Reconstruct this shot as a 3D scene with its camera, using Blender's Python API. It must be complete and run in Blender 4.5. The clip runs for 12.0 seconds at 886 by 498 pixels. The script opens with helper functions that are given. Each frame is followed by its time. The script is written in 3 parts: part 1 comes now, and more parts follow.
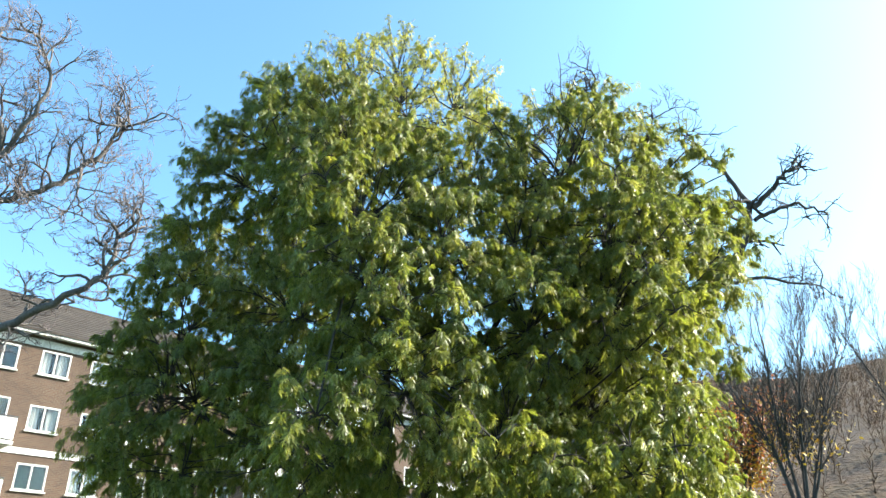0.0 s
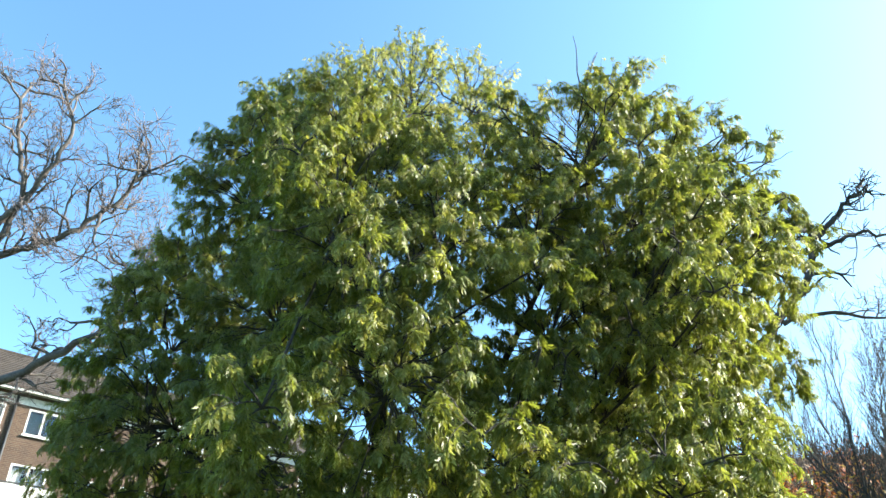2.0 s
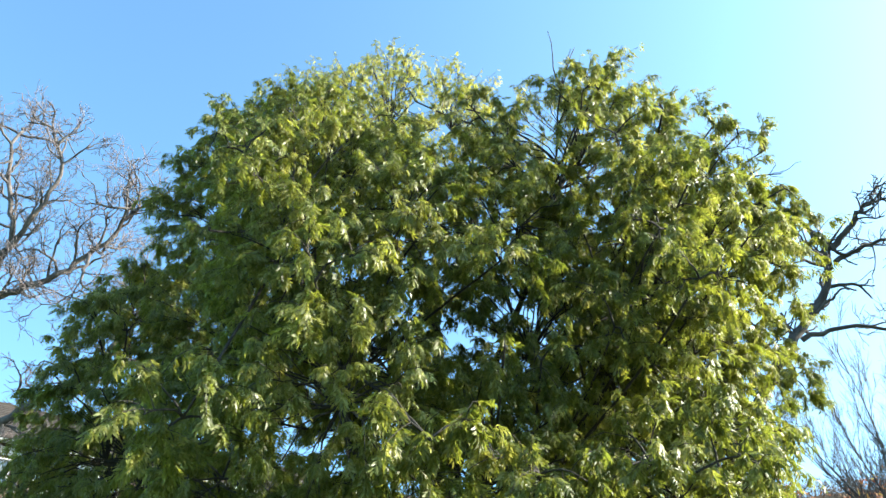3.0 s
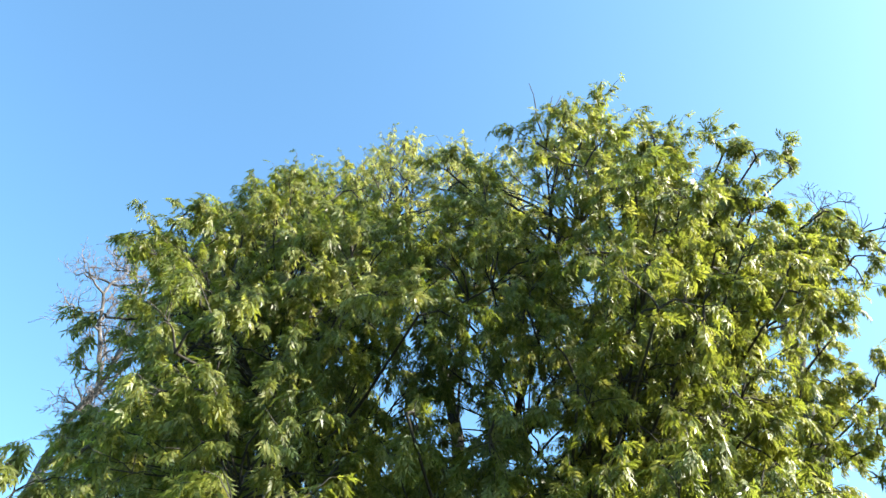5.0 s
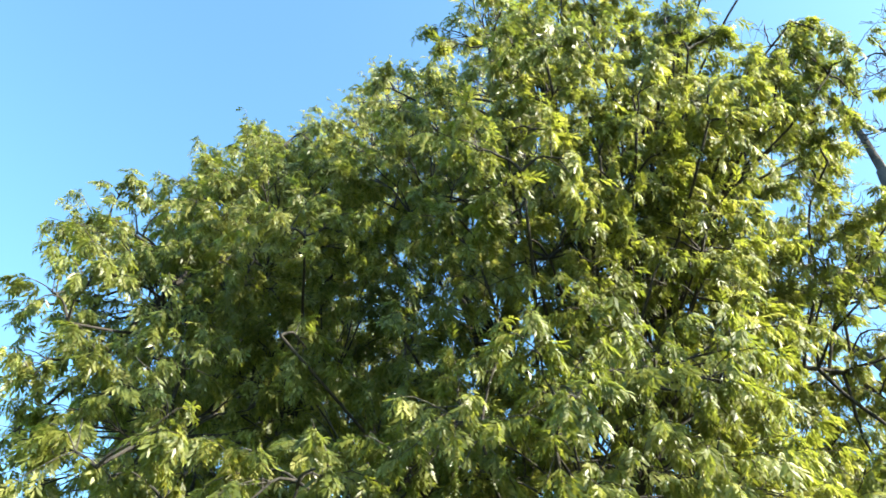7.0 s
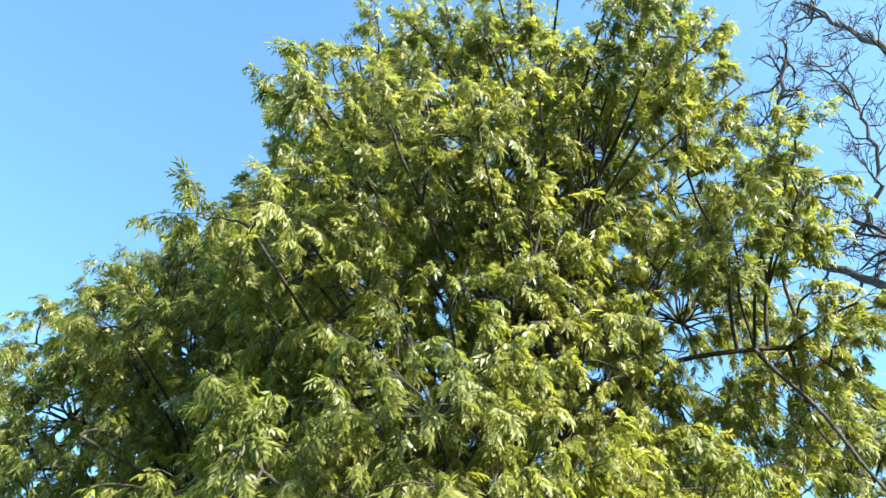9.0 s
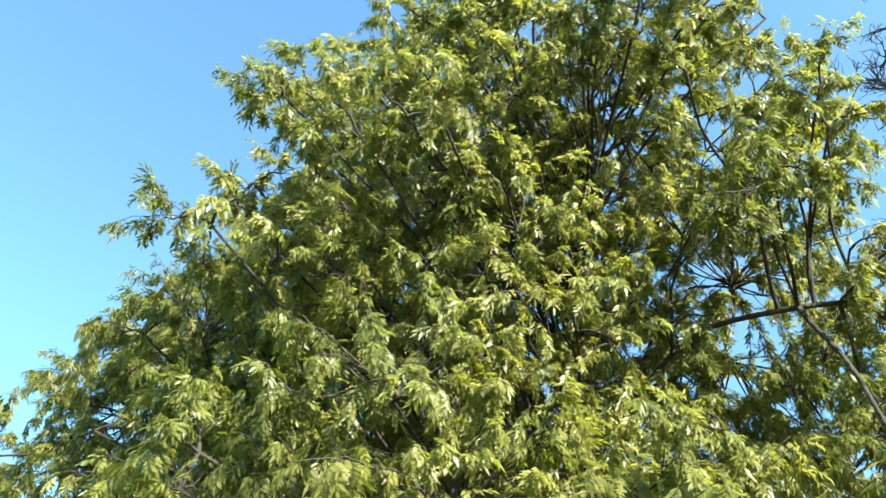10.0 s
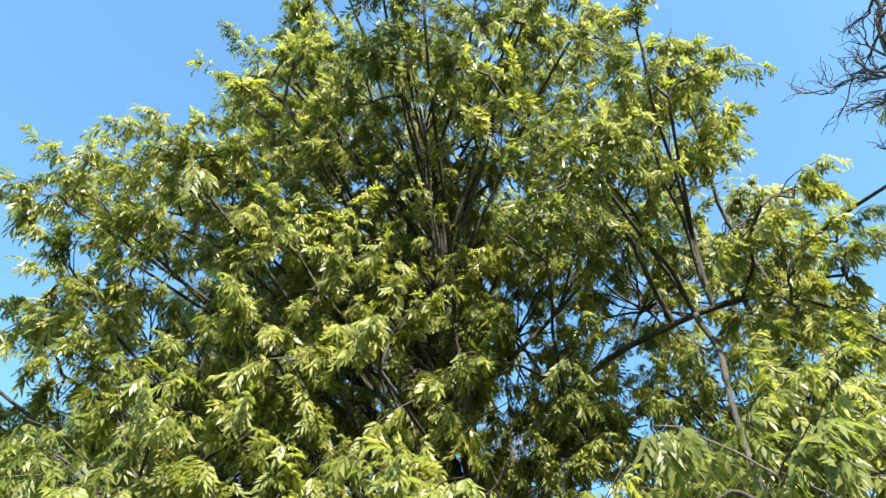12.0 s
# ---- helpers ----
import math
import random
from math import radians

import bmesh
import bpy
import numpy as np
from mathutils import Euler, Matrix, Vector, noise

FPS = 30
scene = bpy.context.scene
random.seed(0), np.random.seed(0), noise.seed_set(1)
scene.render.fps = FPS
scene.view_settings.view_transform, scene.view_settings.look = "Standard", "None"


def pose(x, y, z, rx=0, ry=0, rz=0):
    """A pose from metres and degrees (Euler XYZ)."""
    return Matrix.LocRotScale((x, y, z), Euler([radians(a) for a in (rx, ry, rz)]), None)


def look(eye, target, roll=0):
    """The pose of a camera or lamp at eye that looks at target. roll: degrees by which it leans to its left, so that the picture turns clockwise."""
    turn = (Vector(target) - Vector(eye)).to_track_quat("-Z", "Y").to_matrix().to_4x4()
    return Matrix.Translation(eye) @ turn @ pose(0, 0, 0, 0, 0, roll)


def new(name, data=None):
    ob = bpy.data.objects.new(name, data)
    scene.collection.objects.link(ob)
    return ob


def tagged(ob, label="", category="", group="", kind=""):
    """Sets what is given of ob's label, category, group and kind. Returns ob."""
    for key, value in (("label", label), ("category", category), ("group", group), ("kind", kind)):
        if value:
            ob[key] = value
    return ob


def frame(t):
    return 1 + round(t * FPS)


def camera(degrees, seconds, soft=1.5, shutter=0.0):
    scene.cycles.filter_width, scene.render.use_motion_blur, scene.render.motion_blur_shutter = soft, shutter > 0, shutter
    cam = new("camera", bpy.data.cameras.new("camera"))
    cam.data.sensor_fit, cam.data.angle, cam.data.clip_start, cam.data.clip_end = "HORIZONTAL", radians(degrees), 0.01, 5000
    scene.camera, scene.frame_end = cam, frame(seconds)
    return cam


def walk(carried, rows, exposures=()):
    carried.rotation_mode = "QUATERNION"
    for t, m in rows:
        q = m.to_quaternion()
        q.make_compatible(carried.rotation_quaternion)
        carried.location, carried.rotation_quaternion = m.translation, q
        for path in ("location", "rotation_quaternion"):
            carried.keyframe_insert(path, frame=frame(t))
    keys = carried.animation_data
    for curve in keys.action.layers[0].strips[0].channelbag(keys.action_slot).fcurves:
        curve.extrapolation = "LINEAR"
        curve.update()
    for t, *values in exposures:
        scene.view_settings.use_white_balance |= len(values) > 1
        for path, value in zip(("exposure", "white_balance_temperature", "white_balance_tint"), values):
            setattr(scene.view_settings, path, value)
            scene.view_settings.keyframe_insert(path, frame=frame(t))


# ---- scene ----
cam = camera(59.89, 12.0, soft=1.5, shutter=0.2)
# seconds, place in metres, heading (left of +y), tilt up, roll
PATH = [
    (0.0, 0.000, 0.000, 1.864, -0.00, 24.96, 0.35),
    (0.5, 0.149, 0.459, 1.734, 1.46, 27.94, 0.50),
    (1.0, 0.331, 0.898, 1.648, 3.95, 30.48, 0.87),
    (1.5, 0.489, 1.318, 1.572, 4.86, 31.63, 1.10),
    (2.0, 0.682, 1.699, 1.519, 5.09, 31.01, 1.16),
    (2.5, 0.908, 2.150, 1.459, 6.37, 33.92, 1.32),
    (2.7, 1.000, 2.316, 1.458, 6.00, 33.90, 0.24),
    (4.3, 2.315, 3.496, 1.581, 17.16, 40.77, 1.87),
    (4.5, 2.467, 3.668, 1.584, 18.82, 41.38, 2.37),
    (5.0, 2.752, 4.071, 1.606, 20.91, 43.72, 2.17),
    (5.5, 3.129, 4.441, 1.618, 24.78, 44.84, 1.85),
    (6.0, 3.488, 4.795, 1.606, 27.02, 43.50, -0.47),
    (6.5, 3.830, 5.029, 1.565, 31.84, 42.24, -1.49),
    (7.0, 4.247, 5.311, 1.550, 35.01, 39.65, -1.37),
    (7.2, 4.408, 5.469, 1.599, 34.22, 39.00, -2.79),
    (8.8, 5.920, 6.933, 1.580, 48.17, 41.92, -4.67),
    (9.0, 6.035, 7.143, 1.556, 49.90, 43.25, -4.14),
    (9.5, 6.276, 7.671, 1.465, 54.57, 45.01, -2.79),
    (10.0, 6.538, 8.327, 1.499, 65.87, 43.43, 1.60),
    (10.5, 6.612, 9.014, 1.586, 66.85, 45.04, -0.12),
    (11.0, 6.560, 9.558, 1.664, 67.90, 49.13, -2.10),
    (11.5, 6.443, 9.997, 1.739, 72.50, 51.20, -2.17),
    (12.0, 6.355, 10.405, 1.788, 75.86, 52.33, -3.02),
]

EXPOSURE = 1.85


def held(x, y, z, heading, tilt, roll):
    return pose(x, y, z, 0, 0, heading) @ pose(0, 0, 0, 90 + tilt) @ pose(0, 0, 0, 0, 0, roll)


walk(cam, [(t, held(*row)) for t, *row in PATH], [(0.0, EXPOSURE - 0.06), (5.0, EXPOSURE - 0.04), (7.0, EXPOSURE + 0.22), (9.5, EXPOSURE + 0.17), (12.0, EXPOSURE + 0.12)])

# ---- light: low autumn sun and clear sky ----
SUN_HEIGHT, SUN_TURN = 30.0, 80.0          # degrees up, and degrees clockwise from +y
world = bpy.data.worlds.new("sky")
scene.world = world
world.use_nodes = True
sky = world.node_tree.nodes.new("ShaderNodeTexSky")
sky.sky_type, sky.sun_disc = "NISHITA", False
sky.sun_elevation, sky.sun_rotation = radians(SUN_HEIGHT), radians(SUN_TURN)
sky.air_density, sky.dust_density, sky.ozone_density = 0.9, 2.0, 3.0
backing = world.node_tree.nodes["Background"]
backing.inputs["Strength"].default_value = 0.15
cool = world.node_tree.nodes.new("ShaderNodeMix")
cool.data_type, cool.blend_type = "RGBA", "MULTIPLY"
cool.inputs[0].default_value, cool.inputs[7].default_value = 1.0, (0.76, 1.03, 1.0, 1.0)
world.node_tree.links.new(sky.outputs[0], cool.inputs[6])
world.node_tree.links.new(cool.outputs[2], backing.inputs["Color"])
to_sun = Vector((math.sin(radians(SUN_TURN)) * math.cos(radians(SUN_HEIGHT)),
                 math.cos(radians(SUN_TURN)) * math.cos(radians(SUN_HEIGHT)), math.sin(radians(SUN_HEIGHT))))
sun = new("sun", bpy.data.lights.new("sun", "SUN"))
sun.data.energy, sun.data.angle, sun.data.color = 4.8, radians(0.6), (1.0, 0.93, 0.80)
sun.matrix_world = look(to_sun * 60, (0, 0, 0))


# ---- materials ----
def material(name, rough=0.8):
    m = bpy.data.materials.new(name)
    m.use_nodes = True
    m.node_tree.nodes["Principled BSDF"].inputs["Roughness"].default_value = rough
    return m


def nodes_of(m):
    t = m.node_tree
    return t.nodes, t.links, t.nodes["Principled BSDF"]


def ramp(nodes, links, source, stops):
    r = nodes.new("ShaderNodeValToRGB")
    while len(r.color_ramp.elements) < len(stops):
        r.color_ramp.elements.new(0.5)
    for e, (at, colour) in zip(r.color_ramp.elements, stops):
        e.position, e.color = at, (*colour, 1)
    links.new(source, r.inputs[0])
    return r.outputs[0]


def grain(nodes, links, scale, detail=4.0, stretch=None):
    n = nodes.new("ShaderNodeTexNoise")
    n.inputs["Scale"].default_value, n.inputs["Detail"].default_value = scale, detail
    c = nodes.new("ShaderNodeTexCoord")
    if stretch:
        mp = nodes.new("ShaderNodeMapping")
        mp.inputs["Scale"].default_value = stretch
        links.new(c.outputs["Object"], mp.inputs[0])
        links.new(mp.outputs[0], n.inputs["Vector"])
    else:
        links.new(c.outputs["Object"], n.inputs["Vector"])
    return n.outputs["Fac"]


def mixed(nodes, links, a, b, fac, kind="MIX"):
    x = nodes.new("ShaderNodeMix")
    x.data_type, x.blend_type = "RGBA", kind
    for socket, value in ((x.inputs[0], fac), (x.inputs[6], a), (x.inputs[7], b)):
        if isinstance(value, (tuple, float)):
            socket.default_value = value if isinstance(value, float) else (*value, 1)
        else:
            links.new(value, socket)
    return x.outputs[2]


def bumped(nodes, links, shader, height, strength, distance):
    b = nodes.new("ShaderNodeBump")
    b.inputs["Strength"].default_value, b.inputs["Distance"].default_value = strength, distance
    links.new(height, b.inputs["Height"])
    links.new(b.outputs[0], shader.inputs["Normal"])


def mottled(name, stops, scale, rough=0.85, bump=0.3, distance=0.02, fine=8.0, stretch=None):
    """A surface that varies at two scales."""
    m = material(name, rough)
    nodes, links, shader = nodes_of(m)
    coarse, small = grain(nodes, links, scale, 5.0, stretch), grain(nodes, links, scale * fine, 4.0, stretch)
    base = ramp(nodes, links, coarse, stops)
    tone = ramp(nodes, links, small, [(0.3, (0.72, 0.72, 0.72)), (0.7, (1.15, 1.15, 1.15))])
    links.new(mixed(nodes, links, base, tone, 1.0, "MULTIPLY"), shader.inputs["Base Color"])
    if bump:
        bumped(nodes, links, shader, small, bump, distance)
    return m


def leafy(name, dark, mid, light, through_tint, rough=0.45, glow=0.50):
    """Leaf blade: waxy above, lets some light through."""
    m = material(name, rough)
    nodes, links, shader = nodes_of(m)
    geo = nodes.new("ShaderNodeNewGeometry")
    base = ramp(nodes, links, geo.outputs["Random Per Island"], [(0.0, dark), (0.55, mid), (1.0, light)])
    patch = ramp(nodes, links, grain(nodes, links, 0.9, 3.0), [(0.35, (0.75, 0.8, 0.7)), (0.65, (1.2, 1.15, 1.0))])
    colour = mixed(nodes, links, base, patch, 1.0, "MULTIPLY")
    links.new(colour, shader.inputs["Base Color"])
    shader.inputs["Specular IOR Level"].default_value = 0.5
    trans = nodes.new("ShaderNodeBsdfTranslucent")
    links.new(mixed(nodes, links, colour, through_tint, 1.0, "MULTIPLY"), trans.inputs["Color"])
    both = nodes.new("ShaderNodeMixShader")
    both.inputs[0].default_value = glow
    links.new(shader.outputs[0], both.inputs[1])
    links.new(trans.outputs[0], both.inputs[2])
    links.new(both.outputs[0], nodes["Material Output"].inputs["Surface"])
    return m


LEAF_GREEN = leafy("green_leaf", (0.122, 0.142, 0.035), (0.190, 0.213, 0.052), (0.27, 0.285, 0.085), (1.22, 1.24, 0.60), 0.40, 0.56)
LEAF_LIGHT = leafy("light_green_leaf", (0.205, 0.215, 0.066), (0.29, 0.292, 0.105), (0.375, 0.372, 0.165), (1.12, 1.12, 0.62), 0.40, 0.56)
LEAF_YELLOW = leafy("yellowing_leaf", (0.31, 0.31, 0.065), (0.42, 0.42, 0.12), (0.56, 0.54, 0.22), (1.25, 1.2, 0.6))
LEAF_GOLD = leafy("golden_leaf", (0.34, 0.20, 0.02), (0.45, 0.30, 0.03), (0.52, 0.38, 0.06), (1.2, 1.0, 0.4))
LEAF_RUST = leafy("rust_leaf", (0.36, 0.08, 0.02), (0.48, 0.16, 0.03), (0.55, 0.27, 0.05), (1.2, 0.9, 0.5))
WOOD_TWIG = mottled("brown_brushwood", [(0.3, (0.066, 0.035, 0.017)), (0.7, (0.126, 0.073, 0.037))], 0.3, 0.9, 0.0)
BARK = mottled("grey_brown_bark", [(0.3, (0.018, 0.015, 0.011)), (0.55, (0.036, 0.030, 0.022)), (0.8, (0.062, 0.054, 0.041))],
               6.0, 0.9, 0.7, 0.03, 6.0, (1, 1, 0.25))
TWIG = mottled("twig_bark", [(0.3, (0.032, 0.026, 0.020)), (0.7, (0.072, 0.060, 0.044))], 5.0, 0.85, 0.2, 0.004)
PALE_BARK = mottled("pale_bark", [(0.3, (0.055, 0.045, 0.042)), (0.5, (0.11, 0.092, 0.084)), (0.75, (0.20, 0.175, 0.16))],
                    3.0, 0.85, 0.5, 0.02)
PALE_TWIG = mottled("pale_twig", [(0.3, (0.11, 0.085, 0.082)), (0.7, (0.21, 0.165, 0.155))], 4.0, 0.85, 0.2, 0.004)
DARK_BARK = mottled("dark_bark", [(0.3, (0.035, 0.030, 0.028)), (0.7, (0.09, 0.078, 0.070))], 4.0, 0.9, 0.5, 0.02)
GRASS = mottled("grass_ground", [(0.3, (0.035, 0.060, 0.018)), (0.5, (0.055, 0.085, 0.026)), (0.8, (0.10, 0.10, 0.045))], 0.25, 0.95, 0.6, 0.05, 30.0)
WOODLAND = mottled("woodland_floor", [(0.3, (0.042, 0.022, 0.010)), (0.5, (0.080, 0.043, 0.019)), (0.75, (0.102, 0.064, 0.025))], 0.35, 0.95, 0.6, 0.5, 9.0)
WHITE = mottled("white_paint", [(0.3, (0.52, 0.50, 0.47)), (0.7, (0.68, 0.66, 0.63))], 1.5, 0.5, 0.1, 0.003)
ROOF = mottled("roof_tile", [(0.3, (0.026, 0.018, 0.013)), (0.6, (0.042, 0.031, 0.024)), (0.8, (0.062, 0.049, 0.038))], 1.2, 0.85, 0.3, 0.01)
DARK_METAL = mottled("dark_pipe_paint", [(0.3, (0.02, 0.02, 0.022)), (0.7, (0.04, 0.04, 0.042))], 3.0, 0.45, 0.1, 0.002)
CURTAIN = mottled("net_curtain", [(0.3, (0.30, 0.30, 0.29)), (0.7, (0.46, 0.46, 0.44))], 4.0, 0.9, 0.4, 0.02, 5.0, (9, 9, 0.4))
# near-black colour with the shade of unlit rooms painted in
ROOM_SHADE = mottled("painted_room_shade", [(0.3, (0.03, 0.03, 0.03)), (0.7, (0.06, 0.055, 0.05))], 1.0, 0.9, 0.0)


def brickwork():
    m = material("red_brown_brick", 0.9)
    nodes, links, shader = nodes_of(m)
    c = nodes.new("ShaderNodeTexCoord")
    mp = nodes.new("ShaderNodeMapping")
    mp.inputs["Rotation"].default_value = (radians(90), 0, 0)
    links.new(c.outputs["Object"], mp.inputs[0])
    b = nodes.new("ShaderNodeTexBrick")
    b.inputs["Scale"].default_value = 1.0
    b.inputs["Brick Width"].default_value, b.inputs["Row Height"].default_value = 0.225, 0.075
    b.inputs["Mortar Size"].default_value, b.inputs["Mortar Smooth"].default_value = 0.010, 0.3
    b.inputs["Color1"].default_value, b.inputs["Color2"].default_value = (0.060, 0.033, 0.021, 1), (0.092, 0.052, 0.032, 1)
    b.inputs["Mortar"].default_value = (0.125, 0.10, 0.08, 1)
    links.new(mp.outputs[0], b.inputs["Vector"])
    stain = ramp(nodes, links, grain(nodes, links, 0.5, 6.0), [(0.3, (0.75, 0.73, 0.72)), (0.7, (1.12, 1.1, 1.05))])
    links.new(mixed(nodes, links, b.outputs["Color"], stain, 1.0, "MULTIPLY"), shader.inputs["Base Color"])
    bumped(nodes, links, shader, b.outputs["Fac"], -0.5, 0.01)
    return m


BRICK = brickwork()


def glazing():
    m = material("window_glass", 0.03)
    shader = nodes_of(m)[2]
    shader.inputs["Base Color"].default_value = (0.9, 0.95, 0.95, 1)
    shader.inputs["Transmission Weight"].default_value = 1.0
    shader.inputs["IOR"].default_value = 1.45
    return m


GLASS = glazing()


# ---- mesh helpers ----
class Tubes:
    """Collects tapered bent tubes into one mesh."""

    def __init__(self):
        self.v, self.f = [], []

    def add(self, line, radii, sides=6):
        n0, up = len(self.v), Vector((0.31, 0.22, 0.93))
        for i, p in enumerate(line):
            way = (line[min(i + 1, len(line) - 1)] - line[max(i - 1, 0)]).normalized()
            a = way.cross(up)
            a = a.normalized() if a.length > 0.05 else way.cross(Vector((1, 0, 0))).normalized()
            b = way.cross(a)
            for k in range(sides):
                w = math.tau * k / sides
                self.v.append(p + (a * math.cos(w) + b * math.sin(w)) * radii[i])
        for i in range(len(line) - 1):
            for k in range(sides):
                k2 = (k + 1) % sides
                self.f.append((n0 + i * sides + k, n0 + i * sides + k2, n0 + (i + 1) * sides + k2, n0 + (i + 1) * sides + k))
        self.f.append(tuple(n0 + (len(line) - 1) * sides + k for k in range(sides)))

    def mesh(self, name, mat):
        me = bpy.data.meshes.new(name)
        me.from_pydata(self.v, [], self.f)
        me.materials.append(mat)
        me.shade_smooth()
        return me


def part(name, data, parent, label="", kind=""):
    ob = new(name, data)
    ob.parent = parent
    return tagged(ob, label=label, kind=kind)


def thing(name, place, label, category, group="", kind="", turn=0.0):
    ob = new(name)
    ob.matrix_world = pose(*place, 0, 0, turn)
    ob.empty_display_size = 0.3
    return tagged(ob, label, category, group, kind)


def bent(a, b, sag, rng, steps=7, wobble=0.06):
    """A limb from a to b that bulges by sag and wavers."""
    a, b, sag = Vector(a), Vector(b), Vector(sag)
    size = (b - a).length
    off = [Vector((rng.uniform(-1, 1), rng.uniform(-1, 1), rng.uniform(-1, 1))) * wobble * size for _ in range(3)]
    line = []
    for i in range(steps + 1):
        s = i / steps
        w = math.sin(math.pi * s)
        p = a.lerp(b, s) + sag * w + off[0] * w * math.sin(5.0 * s) + off[1] * w * math.sin(9.0 * s) * 0.5
        line.append(p)
    return line


def taper(line, r0, r1):
    n = len(line) - 1
    return [r0 + (r1 - r0) * (i / n) ** 0.8 for i in range(n + 1)]


def bm_mesh(name, bm, mat):
    me = bpy.data.meshes.new(name)
    bm.to_mesh(me)
    bm.free()
    me.materials.append(mat)
    return me


def box(bm, x0, x1, y0, y1, z0, z1, bevel=0.0):
    r = bmesh.ops.create_cube(bm, size=1.0, matrix=Matrix.Translation(((x0 + x1) / 2, (y0 + y1) / 2, (z0 + z1) / 2))
                              @ Matrix.Diagonal((abs(x1 - x0), abs(y1 - y0), abs(z1 - z0), 1)))
    if bevel:
        edges = {e for v in r["verts"] for e in v.link_edges}
        bmesh.ops.bevel(bm, geom=list(edges), offset=bevel, segments=1, affect="EDGES")


def boxes(name, mat, *spans, bevel=0.0):
    bm = bmesh.new()
    for s in spans:
        box(bm, *s, bevel=bevel)
    return bm_mesh(name, bm, mat)


# ---- ground and far hillside ----
def eased(a, b, x):
    s = max(0.0, min(1.0, (x - a) / (b - a)))
    return s * s * (3 - 2 * s)


def hill_height(turn):
    """Skyline's rise over distance, by degrees clockwise from +y."""
    return 0.258 + 0.0014 * max(-40, min(45, turn)) + 0.010 * math.sin(turn * 0.16) + 0.004 * math.sin(turn * 0.71)


def land(x, y):
    """Height of the land."""
    r, turn = math.hypot(x, y), math.degrees(math.atan2(x, y))
    z = eased(14, 30, r)
    fade = eased(0, 40, 95 - abs(turn - 30))
    start = 60 - 38 * eased(6, 17, turn) * eased(0, 30, 100 - turn)
    rise = max(0.0, min(1.0, (r - start) / (140 - start)))
    bumps = 1.1 * noise.noise((x * 0.05, y * 0.05, 0)) + 0.5 * noise.noise((x * 0.15, y * 0.15, 3))
    return z + fade * (hill_height(turn) * 140 - 3) * rise + bumps * min(1.0, rise * 4)


def terrain():
    bm = bmesh.new()
    rings = [4, 8, 12, 17, 22, 27, 32, 38, 45, 52, 60, 68, 76, 84, 92, 100, 108, 116, 124, 132, 140, 150, 200, 400, 1200, 3500]
    sectors = 240
    grid = []
    for r in rings:
        row = []
        for k in range(sectors):
            w = math.tau * k / sectors
            x, y = r * math.sin(w), r * math.cos(w)
            row.append(bm.verts.new((x, y, land(x, y) - (0.1 * (r - 150) if r > 150 else 0.0) * eased(0, 1, land(x, y) / 20))))
        grid.append(row)
    bm.faces.new(grid[0])
    for i in range(len(rings) - 1):
        for k in range(sectors):
            k2 = (k + 1) % sectors
            quad = (grid[i][k], grid[i + 1][k], grid[i + 1][k2], grid[i][k2])
            bm.faces.new(quad).material_index = 1 if sum(v.co.z for v in quad) / 4 > 6 else 0
    bmesh.ops.recalc_face_normals(bm, faces=bm.faces)
    me = bm_mesh("ground", bm, GRASS)
    me.materials.append(WOODLAND)
    me.shade_smooth()
    return tagged(new("ground", me), "grassy ground rising to a brown wooded hillside", "ground", kind="structure")


terrain()


# ---- block of flats ----
STOREY = 2.52
ROW_Z = [2.46 + STOREY * k for k in range(5)]


def window_unit(block, s, z, w, h, leaves=2, parted=True):
    win = new("window")
    win.parent = block
    win.location = (s, 0, z)
    fr = 0.065
    part("window_frame", boxes("window_frame", WHITE, (-w / 2, w / 2, -0.015, 0.09, h / 2 - fr, h / 2), (-w / 2, w / 2, -0.015, 0.09, -h / 2, -h / 2 + fr),
         (-w / 2, -w / 2 + fr, -0.013, 0.09, -h / 2 + fr, h / 2 - fr), (w / 2 - fr, w / 2, -0.013, 0.09, -h / 2 + fr, h / 2 - fr),
         *[(w * (k / leaves - 0.5) - 0.035, w * (k / leaves - 0.5) + 0.035, -0.010, 0.088, -h / 2 + fr, h / 2 - fr) for k in range(1, leaves)]), win)
    part("window_sill", boxes("window_sill", WHITE, (-w / 2 - 0.06, w / 2 + 0.06, -0.11, 0.06, -h / 2 - 0.07, -h / 2 - 0.003), bevel=0.01), win)
    for k in range(leaves):
        a, b = w * (k / leaves - 0.5) + fr, w * ((k + 1) / leaves - 0.5) - fr / 2
        pane = part("pane", boxes("pane", GLASS, (a, b, 0.035, 0.043, -h / 2 + fr, h / 2 - fr)), win)
        pane.visible_shadow = False
    if parted:
        bm = bmesh.new()
        folds, gap = 22, 0.28
        for side in (-1, 1):
            cols = []
            for i in range(folds + 1):
                x = side * (w / 2 - 0.05 - (w / 2 - 0.05) * (1 - gap) * i / folds)
                y = 0.20 + 0.03 * math.sin(i * 1.9)
                cols.append((bm.verts.new((x, y, -h / 2)), bm.verts.new((x, y, h / 2))))
            for p, q in zip(cols, cols[1:]):
                bm.faces.new((p[0], q[0], q[1], p[1]))
        part("curtain", bm_mesh("curtain", bm, CURTAIN), win, "pale net curtain")
    return win


